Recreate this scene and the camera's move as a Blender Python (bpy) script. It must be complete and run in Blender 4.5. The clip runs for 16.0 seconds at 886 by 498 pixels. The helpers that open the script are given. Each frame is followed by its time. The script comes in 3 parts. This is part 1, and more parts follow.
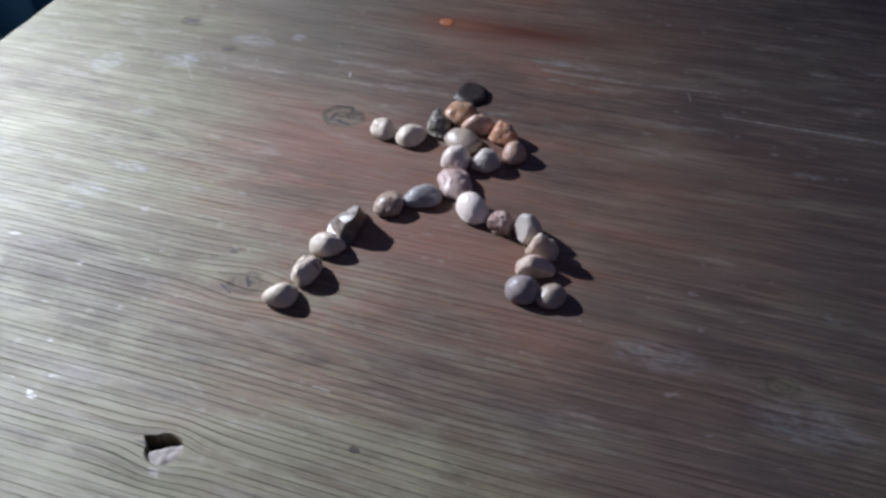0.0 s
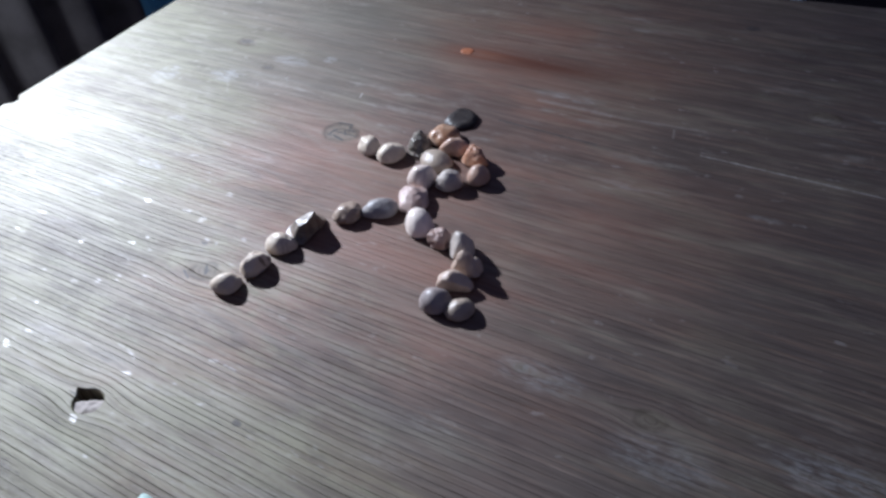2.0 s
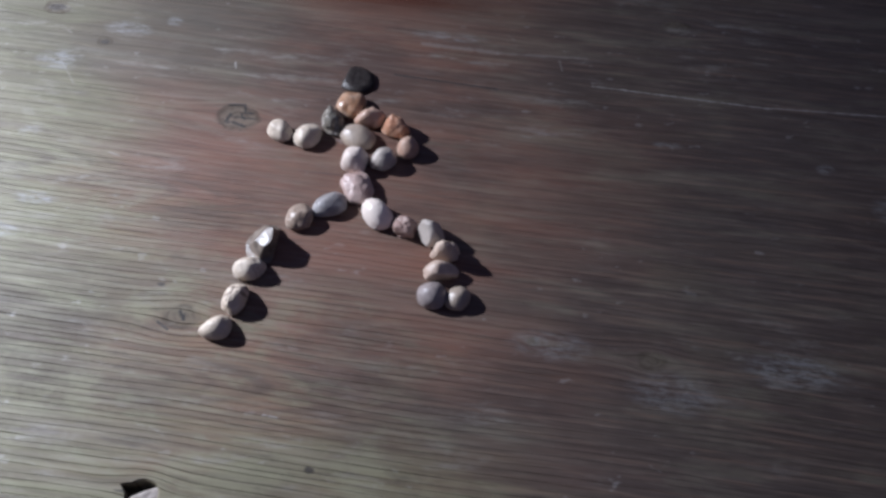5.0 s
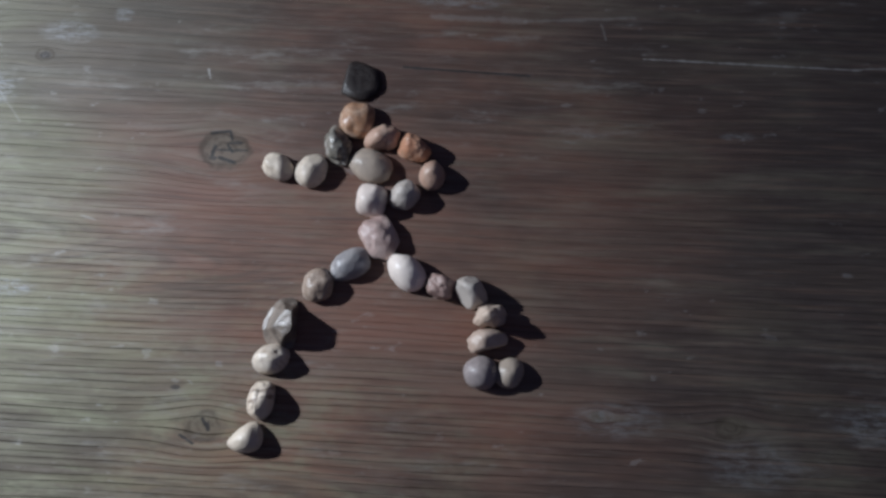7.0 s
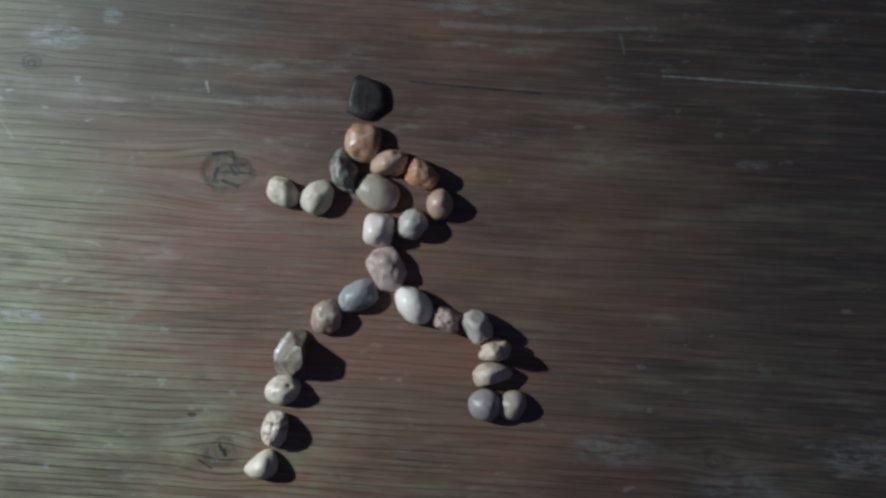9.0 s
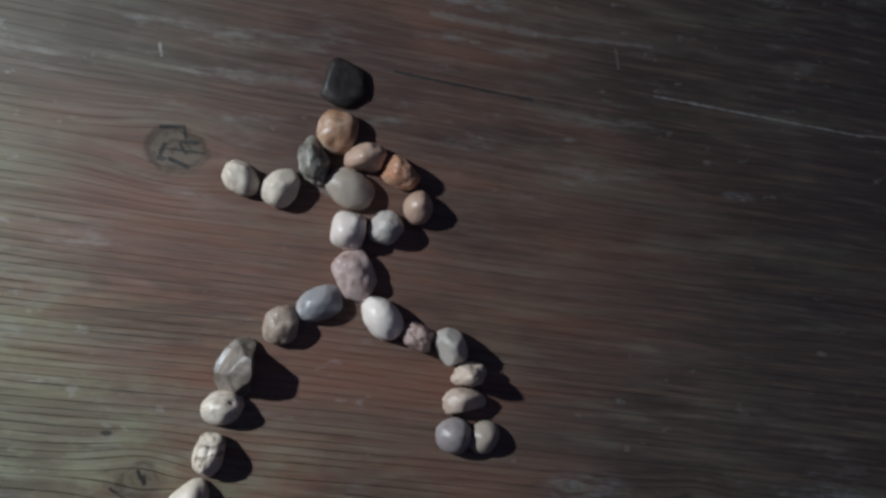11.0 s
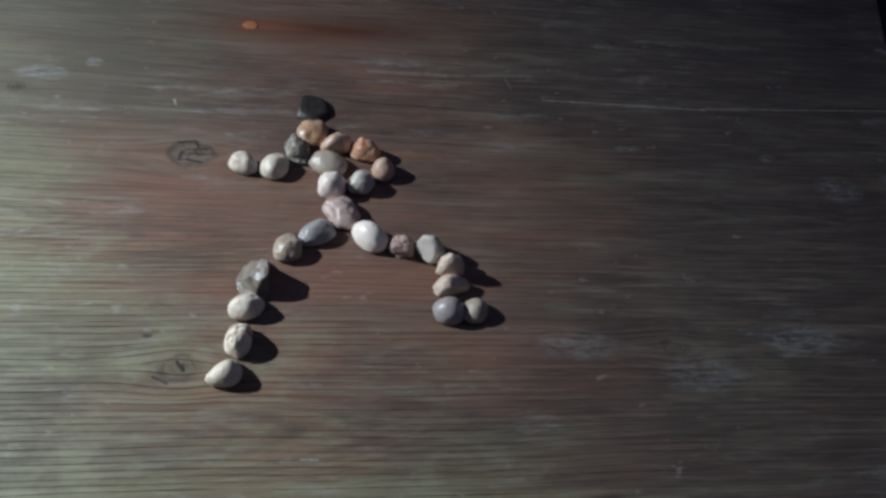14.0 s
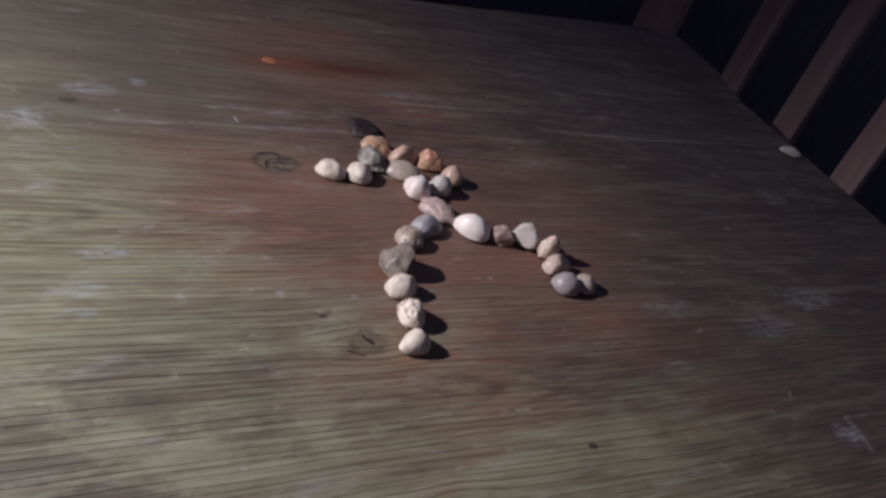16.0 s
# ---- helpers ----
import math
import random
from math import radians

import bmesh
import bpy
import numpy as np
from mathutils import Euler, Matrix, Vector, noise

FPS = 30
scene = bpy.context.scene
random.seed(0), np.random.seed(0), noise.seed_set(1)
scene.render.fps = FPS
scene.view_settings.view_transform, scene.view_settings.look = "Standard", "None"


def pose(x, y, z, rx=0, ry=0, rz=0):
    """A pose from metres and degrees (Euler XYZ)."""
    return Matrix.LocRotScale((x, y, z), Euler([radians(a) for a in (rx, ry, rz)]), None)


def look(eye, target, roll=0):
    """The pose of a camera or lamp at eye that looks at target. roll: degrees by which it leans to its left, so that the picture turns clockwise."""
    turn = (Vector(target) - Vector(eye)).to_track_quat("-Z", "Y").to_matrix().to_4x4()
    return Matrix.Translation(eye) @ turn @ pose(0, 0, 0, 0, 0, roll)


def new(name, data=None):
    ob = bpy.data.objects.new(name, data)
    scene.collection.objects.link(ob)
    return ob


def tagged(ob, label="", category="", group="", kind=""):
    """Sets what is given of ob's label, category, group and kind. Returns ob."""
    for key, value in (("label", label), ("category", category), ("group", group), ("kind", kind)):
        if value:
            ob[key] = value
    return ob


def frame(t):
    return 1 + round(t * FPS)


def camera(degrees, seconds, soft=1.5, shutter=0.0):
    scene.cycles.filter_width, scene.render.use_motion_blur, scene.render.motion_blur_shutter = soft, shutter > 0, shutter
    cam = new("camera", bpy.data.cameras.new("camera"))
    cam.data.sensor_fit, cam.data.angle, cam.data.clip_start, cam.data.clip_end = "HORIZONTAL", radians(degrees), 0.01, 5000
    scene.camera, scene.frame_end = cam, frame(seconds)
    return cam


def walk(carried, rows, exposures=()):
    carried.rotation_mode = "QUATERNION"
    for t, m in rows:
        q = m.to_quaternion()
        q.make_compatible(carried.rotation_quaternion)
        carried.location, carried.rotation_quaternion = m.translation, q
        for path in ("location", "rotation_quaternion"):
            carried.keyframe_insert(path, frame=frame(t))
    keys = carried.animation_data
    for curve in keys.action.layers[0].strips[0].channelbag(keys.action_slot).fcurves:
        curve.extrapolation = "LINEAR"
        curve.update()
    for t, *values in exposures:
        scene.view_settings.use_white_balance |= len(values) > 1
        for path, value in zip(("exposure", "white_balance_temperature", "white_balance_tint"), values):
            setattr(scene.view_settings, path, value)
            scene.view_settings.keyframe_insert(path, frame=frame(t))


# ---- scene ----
cam = camera(56.2, 16.0, 3.0)
PATH = [
    (0, (0.14, -0.442, 1.172), (-0.246, 0.92, -0.24), -1.3),
    (0.5, (0.208, -0.435, 1.177), (-0.286, 0.888, -0.239), -4.5),
    (1, (0.263, -0.428, 1.188), (-0.445, 0.817, -0.208), -9.6),
    (1.5, (0.3, -0.411, 1.179), (-0.445, 0.868, -0.166), -6.1),
    (2, (0.322, -0.412, 1.18), (-0.477, 0.843, -0.157), -7.4),
    (2.5, (0.333, -0.412, 1.176), (-0.477, 0.824, -0.17), -4.8),
    (3, (0.336, -0.413, 1.179), (-0.482, 0.823, -0.164), -4.7),
    (3.2, (0.338, -0.414, 1.177), (-0.474, 0.837, -0.155), -4.5),
    (5.3, (0.021, -0.372, 1.345), (0.132, 0.642, -0.375), 7.5),
    (5.5, (-0.028, -0.367, 1.366), (0.162, 0.607, -0.37), 9.8),
    (6, (-0.049, -0.322, 1.401), (0.204, 0.515, -0.398), 12.7),
    (6.5, (0.006, -0.231, 1.383), (0.083, 0.462, -0.491), 4.9),
    (7, (0.062, -0.132, 1.324), (0.062, 0.395, -0.605), 0.2),
    (7.5, (0.079, -0.053, 1.317), (0.047, 0.317, -0.648), -3.9),
    (8, (0.066, -0.016, 1.296), (0.075, 0.203, -0.692), 2.7),
    (8.5, (0.054, -0.013, 1.326), (0.052, 0.083, -0.671), 0.5),
    (9, (0.05, 0.025, 1.349), (0.072, 0.099, -0.65), 17.4),
    (9.2, (0.057, 0.038, 1.355), (0.063, 0.091, -0.644), 6.0),
    (11.3, (-0.074, -0.033, 1.267), (0.305, 0.288, -0.67), 55.0),
    (11.5, (-0.118, -0.082, 1.26), (0.239, 0.424, -0.642), 40.5),
    (12, (-0.161, -0.212, 1.232), (0.345, 0.618, -0.516), 34.1),
    (12.5, (-0.125, -0.287, 1.253), (0.256, 0.708, -0.44), 21.6),
    (13, (-0.079, -0.349, 1.26), (0.188, 0.8, -0.355), 12.9),
    (13.5, (0.0, -0.392, 1.26), (0.222, 0.84, -0.3), 6.4),
    (14, (-0.041, -0.401, 1.243), (0.373, 0.829, -0.279), 13.5),
    (14.5, (-0.168, -0.401, 1.2), (0.54, 0.906, -0.138), 20.9),
    (15, (-0.235, -0.42, 1.156), (0.584, 0.883, -0.122), 20.8),
    (15.5, (-0.289, -0.43, 1.133), (0.643, 0.863, -0.075), 22.0),
    (16, (-0.339, -0.425, 1.108), (0.718, 0.859, -0.003), 22.7),
]
EXPOSURES = [(0.0, 0.16, 6000, 10), (3.0, 0.38, 5900, 9), (5.5, -0.09, 6050, 13), (6.0, -0.24, 6050, 14), (7.0, -0.42, 6020, 5), (9.0, -0.50, 5950, -5), (11.5, -0.63, 6080, 1), (12.5, -0.27, 5950, 1), (14.0, -0.21, 6000, -2), (15.0, -0.28, 6350, 5), (16.0, -0.36, 6550, 18)]
walk(cam, [(t, look(eye, target, roll)) for t, eye, target, roll in PATH], EXPOSURES)

TOP = 0.75  # height of the tabletop

# ---- light: one small lamp beyond the table's end, faint blue dusk all round ----
world = bpy.data.worlds.new("dusk")
scene.world = world
world.use_nodes = True
world.node_tree.nodes["Background"].inputs["Color"].default_value = (0.30, 0.33, 0.62, 1)
world.node_tree.nodes["Background"].inputs["Strength"].default_value = 0.178

lamp_data = bpy.data.lights.new("reading_lamp_light", "SPOT")
lamp_data.energy, lamp_data.shadow_soft_size, lamp_data.color = 254.0, 0.020, (0.90, 0.92, 1.0)
lamp_data.spot_size, lamp_data.spot_blend = radians(116), 1.0
lamp = new("reading_lamp_light", lamp_data)
lamp.matrix_basis = look((-1.237, 0.389, 1.525), (-0.92, -0.045, TOP))


# ---- small helpers for node materials ----
class Nodes:
    """Builds a material's nodes by plain calls."""

    def __init__(self, name):
        self.mat = bpy.data.materials.new(name)
        self.mat.use_nodes = True
        self.tree = self.mat.node_tree
        self.bsdf = self.tree.nodes["Principled BSDF"]

    def node(self, kind, **props):
        n = self.tree.nodes.new(kind)
        for key, value in props.items():
            setattr(n, key, value)
        return n

    def put(self, socket, value):
        if isinstance(value, bpy.types.NodeSocket):
            self.tree.links.new(value, socket)
        else:
            socket.default_value = value

    def math(self, op, a, b=0.0, clamp=False):
        n = self.node("ShaderNodeMath", operation=op, use_clamp=clamp)
        self.put(n.inputs[0], a)
        self.put(n.inputs[1], b)
        return n.outputs[0]

    def coords(self):
        return self.node("ShaderNodeTexCoord").outputs["Object"]

    def scaled(self, vec, sx, sy, sz, shift=(0, 0, 0)):
        n = self.node("ShaderNodeMapping")
        self.put(n.inputs["Vector"], vec)
        n.inputs["Scale"].default_value = (sx, sy, sz)
        n.inputs["Location"].default_value = shift
        return n.outputs[0]

    def noise(self, vec, scale, detail=4.0, rough=0.55, distort=0.0):
        n = self.node("ShaderNodeTexNoise")
        self.put(n.inputs["Vector"], vec)
        n.inputs["Scale"].default_value, n.inputs["Detail"].default_value = scale, detail
        n.inputs["Roughness"].default_value, n.inputs["Distortion"].default_value = rough, distort
        return n.outputs["Fac"]

    def voronoi(self, vec, scale):
        n = self.node("ShaderNodeTexVoronoi")
        self.put(n.inputs["Vector"], vec)
        n.inputs["Scale"].default_value = scale
        return n.outputs["Distance"]

    def span(self, value, a, b, c=0.0, d=1.0):
        n = self.node("ShaderNodeMapRange", interpolation_type="SMOOTHSTEP")
        self.put(n.inputs["Value"], value)
        for key, v in (("From Min", a), ("From Max", b), ("To Min", c), ("To Max", d)):
            n.inputs[key].default_value = v
        return n.outputs["Result"]

    def mix(self, fac, a, b, mode="MIX"):
        n = self.node("ShaderNodeMix", data_type="RGBA", blend_type=mode)
        self.put(n.inputs[0], fac)
        self.put(n.inputs[6], a if isinstance(a, bpy.types.NodeSocket) else (*a, 1))
        self.put(n.inputs[7], b if isinstance(b, bpy.types.NodeSocket) else (*b, 1))
        return n.outputs[2]

    def finish(self, colour, rough, height=None, depth=0.001, strength=1.0):
        self.put(self.bsdf.inputs["Base Color"], colour if isinstance(colour, bpy.types.NodeSocket) else (*colour, 1))
        self.put(self.bsdf.inputs["Roughness"], rough)
        if height is not None:
            n = self.node("ShaderNodeBump")
            n.inputs["Strength"].default_value, n.inputs["Distance"].default_value = strength, depth
            self.put(n.inputs["Height"], height)
            self.put(self.bsdf.inputs["Normal"], n.outputs[0])
        return self.mat


KNOTS = [(-0.100, 0.100, 0.019, 0.014), (-0.100, -0.100, 0.0135, 0.0105), (-0.302, 0.218, 0.013, 0.009), (-0.243, 0.178, 0.007, 0.005), (0.167, -0.093, 0.005, 0.004), (0.257, -0.100, 0.011, 0.008), (0.299, 0.265, 0.014, 0.008)]
SPOTS = [(0.017, -0.207, 0.0042, 0.0030), (0.208, 0.405, 0.009, 0.005), (-0.121, -0.074, 0.004, 0.002), (-0.108, 0.094, 0.0035, 0.0020), (-0.092, 0.106, 0.007, 0.0018), (-0.097, -0.100, 0.0016, 0.0040), (-0.100, -0.233, 0.011, 0.0014), (-0.302, 0.218, 0.0105, 0.0058), (-0.243, 0.178, 0.0055, 0.0036)]
CRACKS = [(-0.1104, 0.1138, -0.0966, 0.1153, 0.0011), (-0.0966, 0.1153, -0.0951, 0.1084, 0.0012), (-0.1070, 0.1030, -0.1094, 0.0958, 0.0014), (-0.1032, 0.0940, -0.0924, 0.0904, 0.0012), (-0.0978, 0.1042, -0.0940, 0.0985, 0.0009),
          (-0.1010, -0.0955, -0.0965, -0.1020, 0.0012), (-0.1155, -0.1060, -0.1065, -0.1115, 0.0009), (0.0317, 0.1685, 0.1276, 0.1613, 0.0009), (-0.1053, 0.1004, -0.0830, 0.0999, 0.0006)]
SCRATCHES = [(0.215, 0.176, 0.380, 0.167, 0.0012, 0.75), (0.380, 0.168, 0.600, 0.172, 0.0011, 0.7), (-0.277, 0.152, -0.255, 0.123, 0.0013, 0.2), (0.054, 0.212, 0.125, 0.208, 0.0040, 0.25), (0.125, 0.208, 0.210, 0.211, 0.0025, 0.25), (0.265, -0.227, 0.258, -0.258, 0.0050, 0.2), (-0.200, 0.049, -0.190, 0.046, 0.0012, 0.4),
             (-0.117, 0.166, -0.115, 0.159, 0.0014, 0.7), (0.184, 0.206, 0.187, 0.192, 0.0012, 0.3), (-0.022, -0.171, -0.012, -0.172, 0.0014, 0.6)]

# pale rubbed patches: place, half-lengths, strength
SCUFFS = [(-0.278, 0.150, 0.022, 0.014, 0.7), (-0.226, 0.198, 0.024, 0.011, 0.6), (-0.275, 0.063, 0.009, 0.007, 0.7), (-0.245, -0.004, 0.020, 0.007, 0.8), (-0.263, -0.037, 0.020, 0.008, 0.8),
          (-0.266, -0.057, 0.014, 0.005, 0.6), (-0.345, 0.130, 0.016, 0.020, 0.7), (-0.186, 0.213, 0.008, 0.007, 0.6), (0.365, -0.098, 0.040, 0.016, 0.55), (0.180, -0.095, 0.034, 0.014, 0.4),
          (0.251, -0.240, 0.016, 0.014, 0.8), (0.475, 0.060, 0.024, 0.018, 0.5), (0.419, 0.100, 0.009, 0.006, 0.6), (0.270, -0.125, 0.034, 0.018, 0.4), (0.282, 0.112, 0.014, 0.004, 0.5), (0.075, 0.224, 0.040, 0.007, 0.5), (0.634, 0.272, 0.009, 0.007, 0.8), (0.620, 0.174, 0.011, 0.006, 0.7)]


def tabletop_wood():
    """Weathered, varnished board: open grain along x that bends round the knots."""
    n = Nodes("tabletop_wood")
    co = n.coords()
    sep = n.node("ShaderNodeSeparateXYZ")
    n.put(sep.inputs[0], co)
    x, y = sep.outputs[0], sep.outputs[1]

    def oval(cx, cy, rx, ry):
        a = n.math("POWER", n.math("ABSOLUTE", n.math("DIVIDE", n.math("SUBTRACT", x, cx), rx)), 2.0)
        b = n.math("POWER", n.math("ABSOLUTE", n.math("DIVIDE", n.math("SUBTRACT", y, cy), ry)), 2.0)
        return n.math("ADD", a, b)

    def line(x0, y0, x1, y1):
        """Distance from a short straight scratch."""
        length = math.hypot(x1 - x0, y1 - y0)
        ux, uy = (x1 - x0) / length, (y1 - y0) / length
        px, py = n.math("SUBTRACT", x, x0), n.math("SUBTRACT", y, y0)
        along = n.math("ADD", n.math("MULTIPLY", px, ux), n.math("MULTIPLY", py, uy))
        off = n.math("SUBTRACT", n.math("MULTIPLY", py, ux), n.math("MULTIPLY", px, uy))
        past = n.math("SUBTRACT", along, n.math("MINIMUM", n.math("MAXIMUM", along, 0.0), length))
        return n.math("SQRT", n.math("ADD", n.math("MULTIPLY", past, past), n.math("MULTIPLY", off, off)))

    warped, ring = y, None
    for kx, ky, rx, ry in KNOTS + [(-0.091, -0.234, 0.010, 0.009)]:
        w = n.math("EXPONENT", n.math("MULTIPLY", oval(kx, ky, rx * 2.0, ry * 1.7), -1.0))
        dy = n.math("SUBTRACT", y, ky)
        warped = n.math("SUBTRACT", warped, n.math("MULTIPLY", n.math("MULTIPLY", dy, w), 0.75))
    for k in KNOTS:
        r = n.math("SQRT", oval(*k))
        ring = r if ring is None else n.math("MINIMUM", ring, r)
    drift = n.noise(n.scaled(co, 2.0, 5, 1), 1.0, 2)
    warped = n.math("ADD", n.math("ADD", warped, n.math("MULTIPLY", drift, 0.018)), n.math("MULTIPLY", x, 0.045))
    comb = n.node("ShaderNodeCombineXYZ")
    n.put(comb.inputs[0], x)
    n.put(comb.inputs[1], warped)
    grain = comb.outputs[0]
    # open grain: hair-thin dark furrows some millimetres apart on the weathered end
    saw = n.math("FRACT", n.math("ADD", n.math("MULTIPLY", warped, 205.0), n.math("MULTIPLY", n.noise(n.scaled(grain, 2.4, 70, 1), 1.0, 4), 1.7)))
    furrow = n.span(n.math("ABSOLUTE", n.math("SUBTRACT", saw, 0.5)), 0.004, 0.058, 1.0, 0.0)
    # worn end of the board; its paleness also paints in stronger light at near left
    worn_lit_end = n.math("ADD", n.math("MULTIPLY", x, -2.5), n.math("ADD", n.math("MULTIPLY", y, -2.4), n.math("MULTIPLY", n.noise(n.scaled(co, 5, 12, 1), 1.0, 4), 0.9)))
    worn_lit_end = n.span(worn_lit_end, 0.45, 0.95)
    broken = n.span(n.noise(n.scaled(grain, 11, 150, 1), 1.0, 4), 0.34, 0.54)
    furrow = n.math("MULTIPLY", n.math("MULTIPLY", furrow, broken), n.math("ADD", n.math("MULTIPLY", worn_lit_end, 0.45), 0.55))
    deep = n.math("MAXIMUM", n.span(y, -0.08, 0.14, 1.0, 0.55), n.span(x, -0.42, -0.22, 0.9, 0.0))
    furrow = n.math("MULTIPLY", furrow, deep)
    # flame figure: nested tongues of late wood pointing along the board
    flame = None
    for fx, fy, open_, fw, fh in ((-0.160, 0.036, 210.0, 0.10, 0.040), (-0.050, 0.014, 260.0, 0.08, 0.034), (0.06, -0.150, 180.0, 0.12, 0.04)):
        off = n.math("SUBTRACT", y, fy)
        tongue = n.math("ADD", n.math("SUBTRACT", x, fx), n.math("MULTIPLY", n.math("MULTIPLY", off, off), open_))
        tongue = n.math("ADD", tongue, n.math("MULTIPLY", n.noise(n.scaled(co, 14, 30, 1), 1.0, 3), 0.030))
        lines = n.node("ShaderNodeCombineXYZ")
        n.put(lines.inputs[0], n.math("MULTIPLY", tongue, 34.0))
        n.put(lines.inputs[1], n.math("MULTIPLY", off, 20.0))
        lines = n.span(n.noise(lines.outputs[0], 1.0, 3, 0.5), 0.42, 0.66)
        lines = n.math("MULTIPLY", lines, n.math("EXPONENT", n.math("MULTIPLY", oval(fx - fw * 0.55, fy, fw, fh), -1.0)))
        flame = lines if flame is None else n.math("MAXIMUM", flame, lines)
    streak = n.noise(n.scaled(grain, 5, 120, 1), 1.0, 5, 0.62)
    fine = n.noise(n.scaled(grain, 26, 560, 1), 1.0, 4, 0.6)
    cloud = n.noise(n.scaled(co, 4.0, 8.5, 1), 1.0, 5, 0.62)
    patch = n.noise(n.scaled(grain, 2.4, 15, 1, (3.1, 0.4, 0)), 1.0, 5, 0.6)
    colour = n.mix(n.span(streak, 0.32, 0.68), (0.062, 0.034, 0.023), (0.112, 0.068, 0.046))
    colour = n.mix(n.math("MULTIPLY", worn_lit_end, n.span(streak, 0.30, 0.62, 0.50, 0.95)), colour, (0.165, 0.163, 0.090))
    # reddish wood, lightened too as painted-in brighter light round the figure
    red = n.math("ADD", n.math("SQRT", oval(0.04, 0.05, 0.25, 0.32)), n.math("MULTIPLY", n.math("SUBTRACT", n.noise(n.scaled(co, 6, 16, 1), 1.0, 4), 0.5), 1.2))
    colour = n.mix(n.span(red, 0.35, 1.20, 0.80, 0.0), colour, (0.195, 0.080, 0.047))
    # right end darkened in the colour, standing in for the light's falloff
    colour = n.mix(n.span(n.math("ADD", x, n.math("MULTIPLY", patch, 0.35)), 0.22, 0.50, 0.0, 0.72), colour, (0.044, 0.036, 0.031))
    pale = n.noise(n.scaled(grain, 7, 46, 1, (1.3, 8.4, 0)), 1.0, 5, 0.65)
    colour = n.mix(n.span(patch, 0.44, 0.66, 0.0, 0.5), colour, (0.100, 0.074, 0.053))
    colour = n.mix(n.span(cloud, 0.44, 0.68, 0.0, 0.75), colour, (0.036, 0.022, 0.017))
    colour = n.mix(n.span(pale, 0.50, 0.72, 0.0, 0.45), colour, (0.185, 0.165, 0.112))
    mottle = n.noise(n.scaled(grain, 14, 60, 1, (6.3, 2.2, 0)), 1.0, 6, 0.72)
    colour = n.mix(n.math("MULTIPLY", n.span(mottle, 0.52, 0.70, 0.0, 0.75), worn_lit_end), colour, (0.198, 0.200, 0.120))
    blotch = n.noise(n.scaled(co, 12, 22, 1, (2.7, 5.1, 0)), 1.0, 6, 0.68)
    colour = n.mix(n.math("MULTIPLY", n.span(blotch, 0.50, 0.66, 0.0, 0.65), n.math("ADD", n.math("MULTIPLY", worn_lit_end, 0.85), 0.15)), colour, (0.205, 0.198, 0.120))
    colour = n.mix(n.math("MULTIPLY", n.span(mottle, 0.30, 0.46, 0.7, 0.0), worn_lit_end), colour, (0.060, 0.048, 0.032))
    colour = n.mix(n.span(fine, 0.50, 0.72, 0.0, 0.45), colour, (0.165, 0.130, 0.102))
    colour = n.mix(n.math("MULTIPLY", flame, 0.55), colour, (0.048, 0.030, 0.020))
    band = n.noise(n.scaled(grain, 11, 250, 1, (2.9, 7.7, 0)), 1.0, 4, 0.6)
    colour = n.mix(n.span(band, 0.50, 0.68, 0.0, 0.36), colour, n.mix(worn_lit_end, (0.190, 0.118, 0.080), (0.270, 0.255, 0.170)))
    colour = n.mix(n.span(band, 0.32, 0.48, 0.38, 0.0), colour, (0.042, 0.027, 0.019))
    # far left painted darker, in place of dimmer light on that part
    colour = n.mix(n.math("MULTIPLY", n.span(n.math("ADD", y, n.math("MULTIPLY", patch, 0.12)), 0.10, 0.26, 0.0, 0.5), n.span(x, -0.18, 0.0, 1.0, 0.0)), colour, (0.066, 0.064, 0.042))
    # knots: faint rings, a dark rim and split hearts
    wob = n.math("ADD", ring, n.math("MULTIPLY", n.math("SUBTRACT", n.noise(co, 75, 4, 0.6), 0.5), 0.8))
    rings = n.math("MULTIPLY", n.math("ADD", n.math("SINE", n.math("MULTIPLY", wob, 19.0)), 1.0), 0.5)
    rings = n.math("MULTIPLY", rings, n.span(n.noise(co, 120, 3), 0.40, 0.60))
    inside = n.span(wob, 0.75, 1.2, 1.0, 0.0)
    rim = n.span(n.math("ABSOLUTE", n.math("SUBTRACT", wob, 0.92)), 0.03, 0.22, 1.0, 0.0)
    rim = n.math("MULTIPLY", rim, n.span(n.noise(n.scaled(co, 1, 1, 1, (0.37, 0.11, 0)), 42, 3), 0.46, 0.60))
    colour = n.mix(n.math("MULTIPLY", inside, 0.6), colour, (0.105, 0.086, 0.056))
    dark = n.math("MAXIMUM", n.math("MULTIPLY", inside, n.math("MULTIPLY", rings, 0.50)), n.math("MULTIPLY", rim, 0.52))
    colour = n.mix(dark, colour, (0.030, 0.019, 0.014))
    colour = n.mix(n.math("MULTIPLY", furrow, 0.60), colour, (0.016, 0.012, 0.010))
    for spot in SPOTS:
        d = n.math("ADD", n.math("SQRT", oval(*spot)), n.math("MULTIPLY", n.math("SUBTRACT", n.noise(co, 330, 3), 0.5), 1.1))
        colour = n.mix(n.span(d, 0.6, 1.05, 0.85, 0.0), colour, (0.016, 0.010, 0.007))
    split = n.noise(co, 210, 3, 0.6)
    for x0, y0, x1, y1, wide in CRACKS:
        d = n.math("ADD", n.math("DIVIDE", line(x0, y0, x1, y1), wide), n.math("MULTIPLY", n.math("SUBTRACT", split, 0.5), 1.8))
        colour = n.mix(n.span(d, 0.6, 1.5, 0.95, 0.0), colour, (0.010, 0.007, 0.005))
